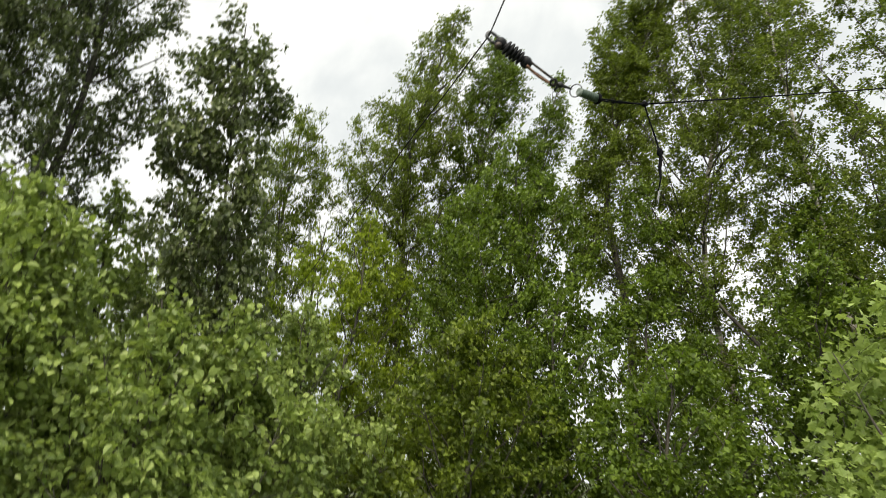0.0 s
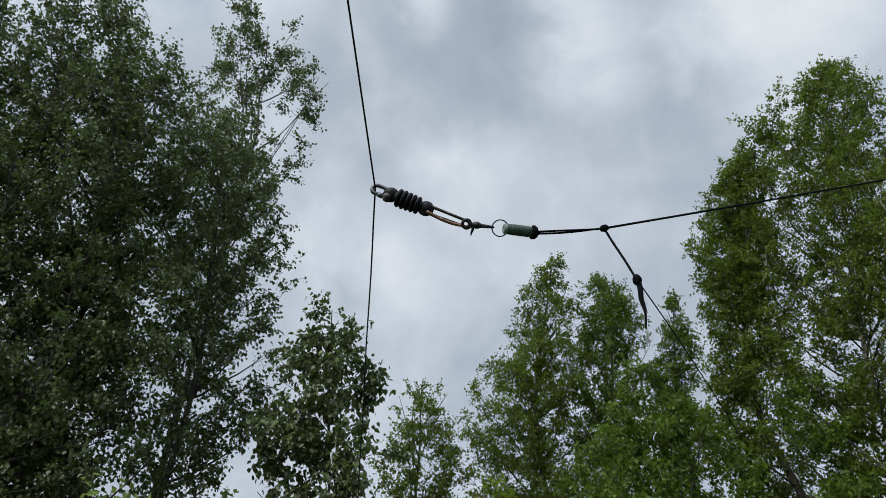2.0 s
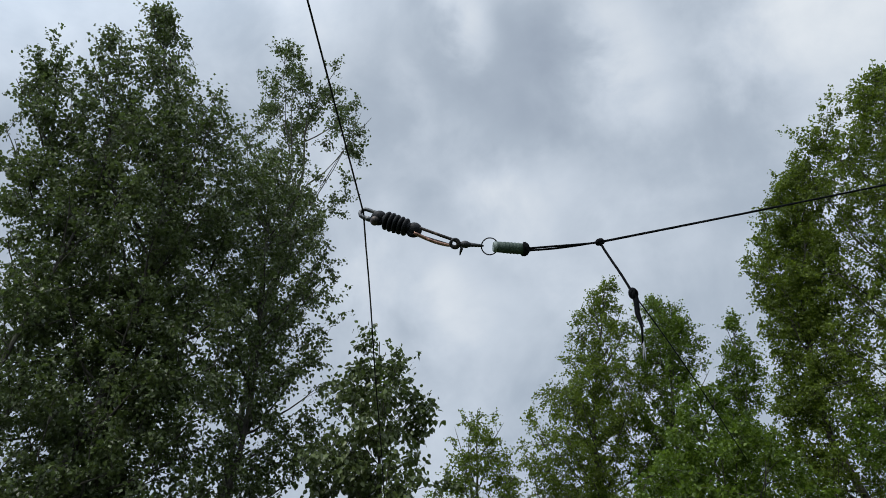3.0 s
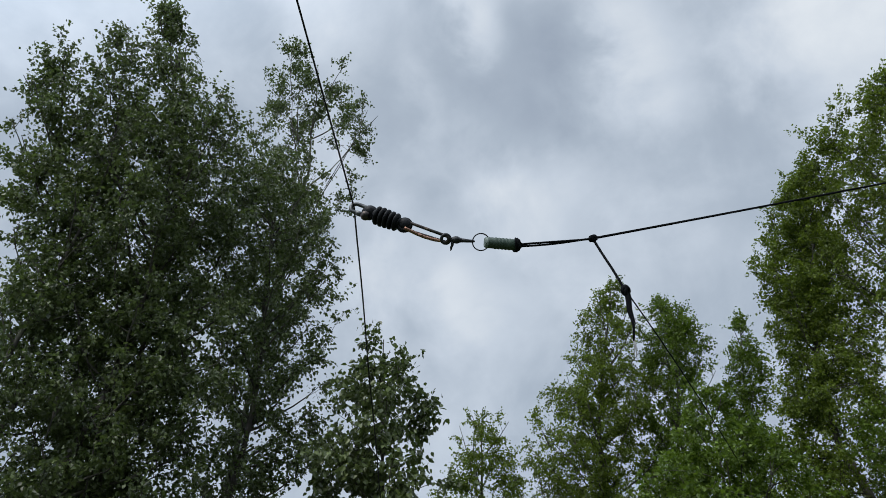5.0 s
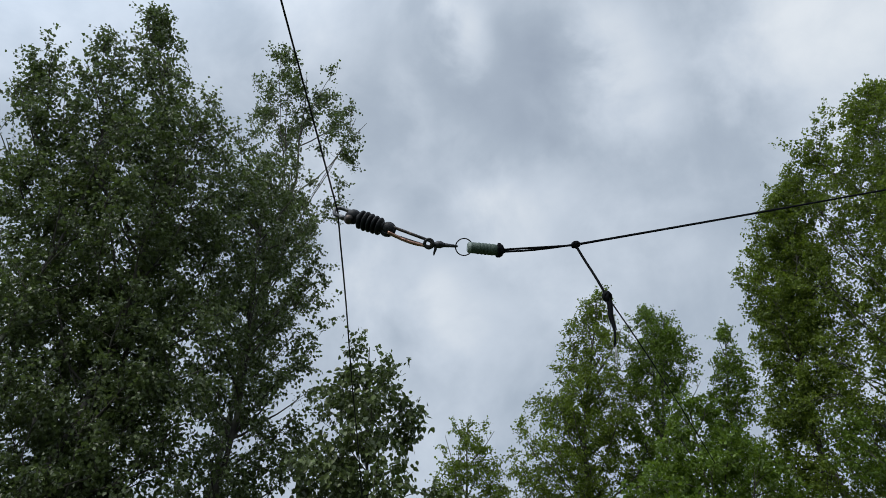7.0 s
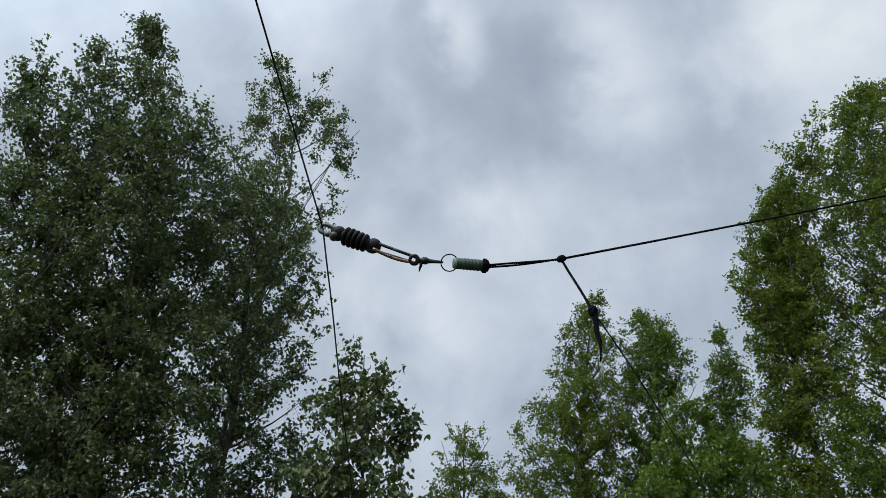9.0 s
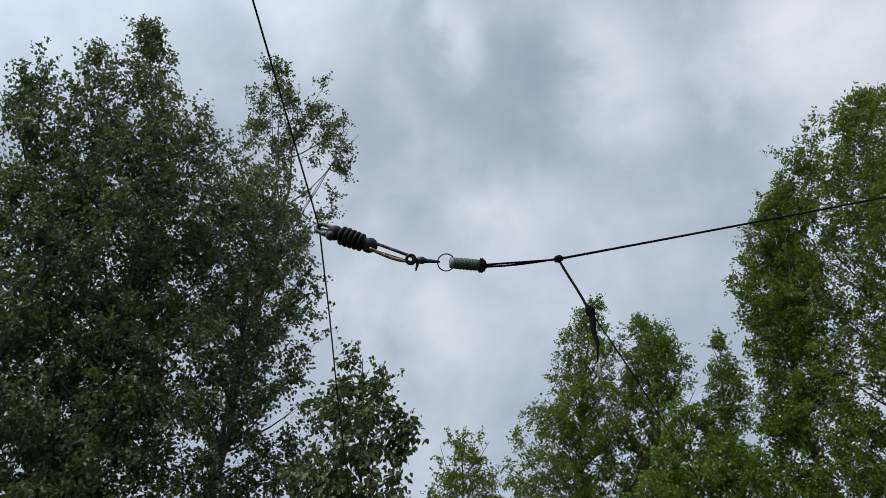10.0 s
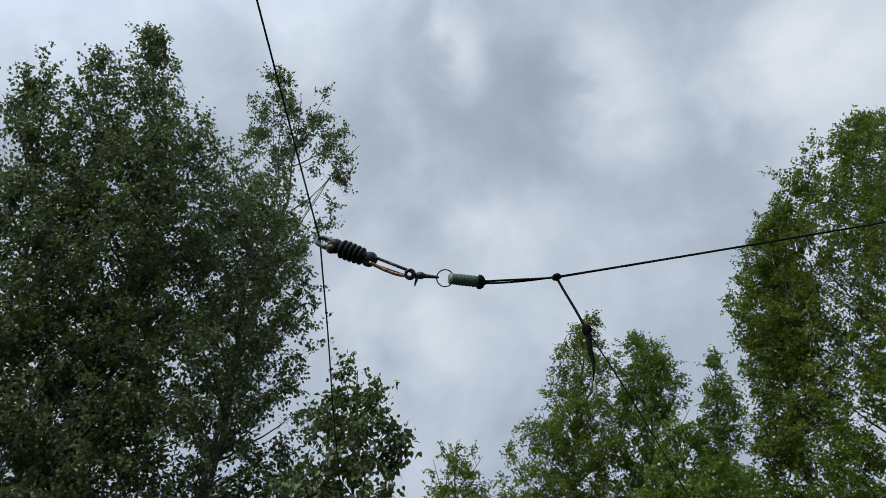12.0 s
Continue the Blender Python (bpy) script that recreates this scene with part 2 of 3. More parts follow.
def array_mesh(name, verts, faces, mat, parent, smooth=False):
    """A mesh object from number arrays; all faces have as many corners as faces has columns."""
    me = bpy.data.meshes.new(name)
    count, corners = faces.shape
    me.vertices.add(len(verts))
    me.vertices.foreach_set("co", np.ascontiguousarray(verts, dtype=np.float32).ravel())
    me.loops.add(count * corners)
    me.loops.foreach_set("vertex_index", np.ascontiguousarray(faces, dtype=np.int32).ravel())
    me.polygons.add(count)
    me.polygons.foreach_set("loop_start", np.arange(0, count * corners, corners, dtype=np.int32))
    me.polygons.foreach_set("use_smooth", np.full(count, smooth))
    me.update(calc_edges=True)
    me.materials.append(mat)
    ob = new(name, me)
    ob.parent = parent
    return ob


def unit(v):
    return v / np.maximum(np.linalg.norm(v, axis=-1, keepdims=True), 1e-9)


def tubes(paths, radii, sides):
    """Tapered tubes along many paths (n, k, 3) with radii (n, k): verts and quads."""
    n, k, _ = paths.shape
    along = unit(np.gradient(paths, axis=1))
    ref = np.where(np.abs(along[..., 2:]) > 0.9, np.array([1.0, 0, 0]), np.array([0, 0, 1.0]))
    a = unit(np.cross(along, ref))
    b = np.cross(along, a)
    ang = np.linspace(0, 2 * np.pi, sides, endpoint=False)
    ring = a[:, :, None] * np.cos(ang)[None, None, :, None] + b[:, :, None] * np.sin(ang)[None, None, :, None]
    verts = (paths[:, :, None] + ring * radii[:, :, None, None]).reshape(-1, 3)
    i, j, s = np.meshgrid(np.arange(n), np.arange(k - 1), np.arange(sides), indexing="ij")
    base = (i * k + j) * sides
    s2 = (s + 1) % sides
    faces = np.stack([base + s, base + s2, base + sides + s2, base + sides + s], axis=-1).reshape(-1, 4)
    return verts, faces


def leaf_mesh(rng, starts, ends, per_twig, size, droop, shape, scatter):
    """Leaves along twigs: verts and faces. Shape: diamond, oval or lobed."""
    m = len(starts)
    total = m * per_twig
    u = rng.random((m, per_twig, 1)) * 1.0 + 0.08
    pos = (starts[:, None] + u * (ends - starts)[:, None]).reshape(-1, 3)
    pos = pos + rng.normal(size=(total, 3)) * scatter
    twig = np.repeat(unit(ends - starts), per_twig, axis=0)
    way = unit(twig * 0.4 + unit(rng.normal(size=(total, 3))) * 0.9 + np.array([0, 0, -droop]))
    side = unit(np.cross(way, unit(rng.normal(size=(total, 3))) + np.array([0, 0, 0.9])))
    up = np.cross(side, way)
    long = size * (0.62 + 0.6 * rng.random((total, 1)))
    wide = long * (0.34 + 0.08 * rng.random((total, 1)))
    fold = long * (0.05 + 0.16 * rng.random((total, 1)))
    curl = long * (rng.random((total, 1)) - 0.4) * 0.3

    def at(f, w, h):
        return pos + way * long * f + side * wide * w + up * (fold * h - curl * f * f)

    if shape == "diamond":
        pts = [at(0, 0, 0), at(0.40, 1, 1), at(1, 0, 0), at(0.40, -1, 1)]
        quads = [(0, 1, 2, 3)]
    elif shape == "oval":
        pts = [at(0, 0, 0), at(0.24, 0.9, 0.9), at(0.56, 0.82, 0.8), at(1, 0, 0), at(0.56, -0.82, 0.8), at(0.24, -0.9, 0.9)]
        quads = [(0, 1, 2, 3), (0, 3, 4, 5)]
    else:
        pts = [at(0, 0, 0), at(0.10, 1.0, 0.5), at(0.22, 0.55, 0.4), at(0.45, 1.5, 0.9), at(0.58, 0.55, 0.3), at(1.0, 0, 0),
               at(0.58, -0.55, 0.3), at(0.45, -1.5, 0.9), at(0.22, -0.55, 0.4), at(0.10, -1.0, 0.5)]
        quads = [(0, 1, 2, 2), (0, 2, 3, 4), (0, 4, 5, 6), (0, 6, 7, 8), (0, 8, 9, 9)]
    k = len(pts)
    verts = np.stack(pts, axis=1).reshape(-1, 3)
    tris = []
    for q in quads:
        tris.append(q[:3])
        if q[3] != q[2]:
            tris.append((q[0], q[2], q[3]))
    if shape == "lobed":
        tris = [(0, 1, 2), (0, 2, 4), (2, 3, 4), (0, 4, 5), (0, 5, 6), (0, 6, 8), (6, 7, 8), (0, 8, 9)]
    faces = (np.arange(total)[:, None, None] * k + np.array(tris)[None]).reshape(-1, 3)
    return verts, faces


def single_leaves(verts, faces, root, count, mat, shape):
    """Makes the leaves that hang nearest to the clearing parts of their own; gives back the rest of the crown."""
    corners, tip, wing = {"diamond": (4, 2, (1, 3)), "oval": (6, 3, (1, 5)), "lobed": (10, 5, (3, 7))}[shape]
    leaf = verts.reshape(-1, corners, 3)
    tris = len(faces) // len(leaf)
    place = leaf[:, 0] + np.array(root.location)
    order = np.argsort(np.hypot(place[:, 0] - 0.3, place[:, 1] - 0.3) + 50 * (place[:, 2] < 1.0), kind="stable")
    picked, rest = order[:count], np.sort(order[count:])
    face = faces[:tris]

    def axes(p):
        way = p[tip] - p[0]
        side = p[wing[0]] - p[wing[1]]
        up = np.cross(unit(side), unit(way)) * np.linalg.norm(way)
        return np.column_stack([way, side, up])

    models = []
    for k in picked[:8]:
        flat = (np.linalg.inv(axes(leaf[k])) @ (leaf[k] - leaf[k][0]).T).T
        ob = array_mesh("leaf", flat, face, mat, root)
        models.append(ob.data)
        bpy.data.objects.remove(ob)
    for k, i in enumerate(picked):
        ob = new("leaf", models[k % len(models)])
        ob.parent = root
        m = np.eye(4)
        m[:3, :3], m[:3, 3] = axes(leaf[i]), leaf[i][0]
        ob.matrix_local = Matrix(m.tolist())
    return leaf[rest].reshape(-1, 3), (np.arange(len(rest))[:, None, None] * corners + face[None]).reshape(-1, 3)


def tree(name, label, category, at, height, reach, clear, leaves, leaf, leaf_mat, bark, seed, lean=(0.0, 0.0), limbs=26, shape="diamond",
         climb=(30, 62), droop=0.5, per_twig=12, trunk=None, twig=0.20, group="", sway=0.12, belly=0.35, form=(), deep=0.75, gaps=0.25, shell=0.62, airy=1.0, spray=7, loose=0):
    """A tree at its foot: tapered trunk, limbs, fine branches and a crown of single leaves.
    reach: radius of the crown; clear: bare share of the trunk; belly: height of the widest part in the crown; form: rows of
    (height, sideways shift, half width) of the crown from its top down, in place of reach and belly; deep: depth of the crown
    over its width; gaps: how open the crown is; shell: below 1 the leaves gather at the outside; airy: share
    of leaves left in the lowest part."""
    rng = np.random.default_rng(seed)
    root = new(name)
    root.location = (*at, 0)
    tagged(root, label, category, group)
    off = np.array(at) - np.array((0.6, 0.4))
    away = np.array([*(off / np.linalg.norm(off)), 0.0])
    side = np.array([away[1], -away[0], 0.0])
    if form:
        rows = np.array(sorted(form))
        height = rows[-1, 0]
        rows = np.vstack([(0.0, 0.0, 0.25 * rows[0, 2]), (max(clear * height, 0.05), 0.3 * rows[0, 1], 0.7 * rows[0, 2]), rows])
    else:
        c = np.array([0.0, 0.5 * belly, belly, 0.5 + 0.5 * belly, 0.75 + 0.25 * belly, 0.93, 1.0])
        wide = np.array([0.6, 0.85, 1.0, 0.74, 0.48, 0.22, 0.08]) * reach
        z = (clear + (1 - clear) * c) * height
        shift = (lean[0] * side[0] + lean[1] * side[1]) * (z / height) ** 1.5
        rows = np.vstack([(0.0, 0.0, 0.3 * wide[0]), *zip(z, shift, wide)])
    top_z, low_z = rows[-1, 0], rows[1, 0]

    def spread(z):
        return np.interp(z, rows[:, 0], rows[:, 2])

    def middle(z):
        return np.interp(z, rows[:, 0], rows[:, 1])

    # trunk
    trunk = trunk or 0.0065 * height + 0.012
    steps = 16
    f = np.linspace(0, 1, steps)
    wob = np.cumsum(rng.normal(size=(steps, 2)), axis=0)
    wob = (wob - f[:, None] * wob[-1]) * sway * 0.3
    tz = f * top_z * 0.985 - 0.05 * (1 - f)
    calm = np.array([middle(np.clip(tz + d, 0, top_z)) for d in (-0.9, -0.45, 0.0, 0.45, 0.9)]).mean(axis=0) * f ** 0.5
    line = side[None] * (calm + wob[:, 0])[:, None] + away[None] * wob[:, 1][:, None]
    line[:, 2] = tz
    v, q = tubes(line[None], (trunk * (1 - f) ** 0.85 + 0.005 + 0.5 * trunk * np.exp(-f * 30))[None], 10)
    array_mesh("trunk", v, q, bark, root, True)

    def on_trunk(z):
        return np.array([np.interp(z, line[:, 2], line[:, c]) for c in range(3)])

    # limbs climb from the trunk to the outside of the crown
    limb_paths = []
    turn = rng.random() * 6.28
    heights = np.linspace(0, 1, limbs) ** 0.85 * (top_z - low_z) * 0.97 + low_z
    for z in heights:
        turn += 2.4 + rng.normal() * 0.4
        r = spread(z) * (0.72 + 0.26 * rng.random())
        c = (z - low_z) / (top_z - low_z)
        end = middle(z) * side + side * r * math.cos(turn) + away * r * deep * math.sin(turn) + np.array([0, 0, z])
        tilt = math.tan(radians(climb[0] + (climb[1] - climb[0]) * c + rng.normal() * 5))
        start = on_trunk(max(z - max(r, 0.15) * tilt, low_z * (0.75 + 0.3 * rng.random())))
        g = np.linspace(0, 1, 7)[:, None]
        path = start + (end - start) * g
        path[:, 2] -= 0.10 * r * np.sin(np.pi * g[:, 0])
        path[1:] += np.cumsum(rng.normal(size=(6, 3)) * 0.028 * r, axis=0)
        limb_paths.append(path)
        thick = trunk * 0.34 * (1 - 0.8 * start[2] / top_z) ** 0.7 * (0.6 + 0.5 * rng.random())
        v, q = tubes(path[None], (thick * (1 - g[:, 0]) ** 0.8 + 0.0035)[None], 6)
        array_mesh("limb", v, q, BARK_GREY, root, True)
    limb_paths.append(np.array([on_trunk(top_z * s) for s in np.linspace(0.80, 0.985, 7)]))
    nodes = np.array(limb_paths)
    fine = np.concatenate([nodes[:, :-1], 0.5 * (nodes[:, :-1] + nodes[:, 1:])], axis=1).reshape(-1, 3)
    # branchlets fill the crown, thinner where it is open
    twigs = leaves // per_twig
    subs = max(twigs // spray, 10)
    goal = []
    drift = Vector((seed * 3.1, seed * 1.7, 0))
    widest = rows[:, 2].max()
    while len(goal) < subs:
        z = low_z + (top_z - low_z) * rng.random()
        r = spread(z)
        c = (z - low_z) / (top_z - low_z)
        if rng.random() > ((r / widest) ** 1.3 + 0.06) * min(1.0, airy + (1 - airy) * c / 0.4):
            continue
        ang, out = rng.random() * 6.28319, rng.random() ** shell
        r *= 1.02 + 0.42 * noise.noise(Vector((1.6 * math.cos(ang), 1.6 * math.sin(ang), 1.5 * z)) + drift)
        if rng.random() < 0.05:
            out *= 1.15
        p = side * (middle(z) + r * out * math.cos(ang)) + away * r * deep * out * math.sin(ang) + np.array([0, 0, z])
        if 0.42 * noise.noise(Vector(p) * 1.4 + drift) + 0.6 * noise.noise(Vector(p) * 4.5 + drift) < gaps * 1.6 - 0.62 - 0.4 * rng.random():
            continue
        goal.append(p)
    goal = np.array(goal)
    lift = goal - np.array([0, 0, 0.12])
    near = np.array([np.argmin(((fine - p) ** 2).sum(axis=1) + 0.25 * np.maximum(fine[:, 2] - p[2], 0)) for p in lift])
    start = fine[near]
    run = goal - start
    size = np.linalg.norm(run, axis=1)
    far = size > 0.75
    start[far] = goal[far] - run[far] * (0.75 / size[far])[:, None]
    run = goal - start
    size = np.linalg.norm(run, axis=1)
    way = unit(run)
    g = np.linspace(0, 1, 4)[None, :, None]
    bow = rng.normal(size=(subs, 1, 3)) * 0.10 + np.array([0, 0, 0.12])
    sub_paths = start[:, None] + run[:, None] * g + bow * (g * (1 - g)) * size[:, None, None]
    v1, q1 = tubes(sub_paths, (0.0026 + 0.004 * size)[:, None] * np.array([1, 0.8, 0.55, 0.3])[None], 4)
    # twigs
    pick = np.arange(twigs) % subs
    x = 0.30 + 0.70 * rng.random(twigs) ** 0.7
    seg = np.minimum((x * 3).astype(int), 2)
    w = (x * 3 - seg)[:, None]
    t0 = sub_paths[pick, seg] * (1 - w) + sub_paths[pick, seg + 1] * w
    dirs = unit(way[pick] * 0.5 + unit(rng.normal(size=(twigs, 3))) * 0.85 + np.array([0, 0, 0.10 - 0.25 * droop]))
    t1 = t0 + dirs * (twig * (0.5 + 0.8 * rng.random((twigs, 1))))
    shown = slice(0, max(twigs // 3, 1))
    pair = np.stack([t0[shown], t1[shown] - np.array([0, 0, 0.01])], axis=1)
    v2, q2 = tubes(pair, np.full((len(pair), 2), 0.0020) * np.array([1.0, 0.5]), 3)
    ob = array_mesh("fine_branchwork", np.concatenate([v1, v2]), np.concatenate([q1, q2 + len(v1)]), BARK_GREY, root, True)
    tagged(ob, kind="stuff")
    v, q = leaf_mesh(rng, t0, t1, per_twig, leaf, droop, shape, leaf * 0.45)
    if loose:
        v, q = single_leaves(v, q, root, loose, leaf_mat, shape)
    ob = array_mesh("crown", v, q, leaf_mat, root)
    tagged(ob, kind="stuff")
    return root


# ---- ground ----
def ground():
    bm = bmesh.new()
    bmesh.ops.create_grid(bm, x_segments=60, y_segments=60, size=1500)
    for v in bm.verts:
        d = v.co.length
        v.co.z = 0.0 if d < 60 else 3.0 * noise.noise(v.co * 0.004) - 1.5
    ob = part("ground", bm, ground_material())
    tagged(ob, "rough green meadow under the trees", "ground", kind="structure")


ground()

# ---- trees and bushes ----
TREES = "trees round the clearing"
BIRCH = "tall birch with small grey-green leaves and dark branches"
tree("birch_tree", BIRCH, "tree", (-4.66, 4.65), 0, 0, 0.20, 62000, 0.047, LEAF_BIRCH, BARK_GREY, 11, gaps=0.30, shell=0.85, limbs=60, trunk=0.06, group=TREES, droop=0.7, sway=0.04,
     form=[(9.97, -0.16, 0.05), (9.61, -0.06, 0.2), (9.18, 0.1, 0.25), (8.74, 0.2, 0.56), (8.16, 0.45, 0.98), (7.5, 0.62, 1.1), (6.19, 0.83, 1.03), (4.83, 1.11, 0.81)])
tree("birch_tree", "slender many-tipped birch leaning on a taller one", "tree", (-4.9, 4.35), 0, 0, 0.40, 9000, 0.046, LEAF_BIRCH, BARK_GREY, 25, limbs=30, trunk=0.03, group=TREES, droop=0.7, sway=0.04,
     form=[(9.1, -0.03, 0.05), (8.86, -0.11, 0.18), (8.6, -0.02, 0.28), (8.03, 0.18, 0.4), (7.03, 0.46, 0.46)])
tree("birch_tree", BIRCH, "tree", (-5.45, 4.2), 0, 0, 0.20, 40000, 0.047, LEAF_BIRCH, BARK_GREY, 12, shell=0.8, limbs=44, trunk=0.045, group=TREES, droop=0.7, sway=0.04,
     form=[(8.86, -0.18, 0.05), (8.58, -0.13, 0.2), (8.05, 0.04, 0.42), (7.28, 0.4, 0.61), (5.94, 0.82, 0.73), (3.92, 1.52, 0.69)])
tree("birch_tree", "young bushy birch under taller birches", "tree", (-4.2, 5.4), 6.6, 1.15, 0.2, 22000, 0.047, LEAF_BIRCH, BARK_GREY, 28, limbs=34, group=TREES, droop=0.7, belly=0.35, sway=0.04)
tree("birch_tree", "bushy birch with drooping leaves beside taller birches", "tree", (-4.0, 6.3), 0, 0, 0.24, 31000, 0.047, LEAF_BIRCH, BARK_GREY, 23, airy=0.7, shell=0.7, limbs=50, trunk=0.05, group=TREES, droop=0.7, sway=0.05,
     form=[(8.6, 0.26, 0.47), (7.92, 0.25, 0.74), (7.36, 0.29, 0.84), (6.77, 0.41, 0.89), (6.31, 0.37, 0.76), (5.92, 0.5, 0.8), (5.43, 0.56, 0.75), (4.74, 0.74, 0.61)])
tree("birch_tree", "slim birch with a sparse, open top of fine ascending branches", "tree", (-4.3, 7.3), 0, 0, 0.5, 17000, 0.047, LEAF_BIRCH, BARK_GREY, 33, limbs=26, trunk=0.05, group=TREES, climb=(58, 66),
     gaps=0.55, shell=0.5, spray=10, form=[(12.03, 0.05, 0.48), (11.68, 0.14, 0.87), (11.12, 0.24, 1.14), (10.39, 0.36, 1.17), (9.63, 0.41, 0.97), (8.68, 0.4, 0.54)])
tree("birch_sapling", "young birch with loose, dangling leaves", "tree", (-1.83, 6.86), 0, 0, 0.10, 17000, 0.062, LEAF_BIRCH, BARK_GREY, 14, airy=0.45, limbs=34, trunk=0.022, shape="oval", group=TREES, droop=0.9, sway=0.04, per_twig=9,
     form=[(5.73, -0.44, 0.1), (5.46, -0.45, 0.24), (5.19, -0.37, 0.47), (4.81, -0.36, 0.62), (4.45, -0.4, 0.64), (4.12, -0.34, 0.7)])
tree("birch_tree", "distant slender birch with a light, thin crown", "tree", (-2.75, 13.0), 0, 0, 0.15, 28000, 0.052, LEAF_FRESH, BARK_GREY, 15, limbs=30, group=TREES, gaps=0.45, form=[(8.0, -0.05, 0.16), (7.65, 0.0, 0.46), (7.25, -0.08, 0.7), (6.5, -0.09, 0.79)])
tree("aspen_tree", "full yellow-green tree with a pointed crown", "tree", (-0.3, 13.4), 0, 0, 0.10, 90000, 0.050, LEAF_FRESH, BARK_GREY, 16, shell=0.75, limbs=60, group=TREES, sway=0.05,
     form=[(10.62, 0.32, 0.23), (10.21, 0.13, 0.52), (9.54, 0.01, 0.61), (9.02, -0.05, 0.73), (8.4, -0.13, 1.02), (7.67, -0.46, 1.34), (6.43, -0.5, 1.36)])
tree("aspen_tree", "full yellow-green tree beside a pointed taller one", "tree", (0.88, 13.7), 0, 0, 0.10, 62000, 0.050, LEAF_DEEP, BARK_GREY, 17, shell=0.75, limbs=48, group=TREES, sway=0.05,
     form=[(10.34, -0.1, 0.15), (9.89, 0.04, 0.49), (9.49, 0.11, 0.67), (8.61, 0.01, 0.73), (7.26, -0.29, 0.75)])
tree("aspen_tree", "narrow young tree between two larger crowns", "tree", (2.05, 14.2), 0, 0, 0.42, 22000, 0.050, LEAF_DEEP, BARK_GREY, 18, airy=0.35, limbs=36, group=TREES, sway=0.04,
     form=[(9.79, 0.28, 0.08), (9.41, 0.17, 0.26), (8.66, 0.16, 0.39), (7.55, -0.21, 0.54)])
tree("birch_tree", "broad birch with fresh green leaves and a pale leaning trunk", "tree", (5.0, 10.5), 0, 0, 0.12, 112000, 0.049, LEAF_FRESH, BARK_WHITE, 19, gaps=0.42, airy=0.6, limbs=60, group=TREES, trunk=0.06, sway=0.04,
     form=[(12.05, 0.4, 0.09), (11.83, 0.22, 0.39), (11.55, -0.01, 0.9), (11.15, -0.17, 1.23), (10.34, -0.21, 1.34), (8.65, -0.45, 1.36), (5.13, -1.48, 1.39)])
tree("birch_tree", "fresh green birch in front of a broader one", "tree", (3.45, 11.2), 0, 0, 0.40, 52000, 0.049, LEAF_FRESH, BARK_GREY, 22, airy=0.35, limbs=50, group=TREES, sway=0.04,
     form=[(11.12, 0.34, 0.05), (10.67, 0.19, 0.25), (10.11, -0.05, 0.56), (8.97, -0.34, 0.67), (8.39, -0.47, 0.63), (7.97, -0.5, 0.55), (7.25, -0.65, 0.49), (5.41, -1.16, 0.44)])
tree("birch_tree", "leaning birch with a pale trunk and thin top", "tree", (5.90, 8.75), 0, 0, 0.25, 22000, 0.050, LEAF_FRESH, BARK_WHITE, 26, limbs=26, trunk=0.060, group=TREES, sway=0.03,
     form=[(9.4, -1.56, 0.25), (8.6, -1.48, 0.65), (7.4, -1.35, 0.6), (6.2, -1.2, 0.55), (4.8, -1.01, 0.8), (3.2, -0.73, 0.8)])
tree("birch_tree", "slanting young birch with a shade-darkened trunk and few leaves", "tree", (5.89, 8.82), 0, 0, 0.40, 7000, 0.054, LEAF_DEEP, BARK_SHADED, 27, limbs=6, trunk=0.05, group=TREES, sway=0.03,
     form=[(6.0, -3.38, 0.2), (5.4, -3.16, 0.5), (4.4, -2.76, 0.55), (3.2, -2.18, 0.4)])
tree("birch_tree", "fresh green birch standing deeper in the wood", "tree", (6.95, 9.9), 12.9, 2.2, 0.10, 82000, 0.052, LEAF_FRESH, BARK_GREY, 24, gaps=0.32, limbs=40, group=TREES, belly=0.3, sway=0.06)
tree("birch_tree", "tall green birch that holds the end of a rope", "tree", (6.15, 4.9), 11.2, 2.2, 0.25, 14000, 0.10, LEAF_FRESH, BARK_WHITE, 20, limbs=40, group=TREES, belly=0.4)
tree("alder_tree", "dense dark green alder with a rounded crown", "tree", (1.1, 9.9), 6.3, 1.5, 0.12, 42000, 0.062, LEAF_DEEP, BARK_GREY, 21, limbs=40, group=TREES, belly=0.45, gaps=0.1)
BUSH = "dense green bush of young broadleaf shoots"
SHRUBS = "undergrowth below the trees"
for k, (x, y, h, r, n, mat) in enumerate([(-0.9, 9.6, 4.6, 1.3, 26000, LEAF_YOUNG), (-3.2, 9.0, 4.2, 1.4, 24000, LEAF_BROAD), (3.0, 9.4, 4.2, 1.4, 30000, LEAF_DEEP),
                                          (4.7, 8.3, 4.6, 1.3, 28000, LEAF_DEEP), (-5.6, 8.2, 4.2, 1.6, 20000, LEAF_BROAD), (0.6, 7.6, 3.0, 1.2, 26000, LEAF_FRESH),
                                          (2.6, 7.3, 2.9, 1.1, 24000, LEAF_DEEP), (-1.2, 7.4, 2.9, 1.1, 22000, LEAF_BROAD), (6.6, 9.6, 6.0, 1.7, 30000, LEAF_DEEP),
                                          (-3.6, 10.6, 4.6, 1.5, 18000, LEAF_BROAD), (-1.7, 10.9, 5.0, 1.4, 17000, LEAF_YOUNG), (5.3, 9.4, 6.2, 1.2, 30000, LEAF_DEEP), (1.6, 8.6, 3.6, 1.2, 26000, LEAF_DEEP)]):
    tree("bush", BUSH, "bush", (x, y), h, r, 0.04, n * 6 // 10, 0.064, mat, BARK_GREY, 40 + k, limbs=30, group=SHRUBS, belly=0.35, gaps=0.36)
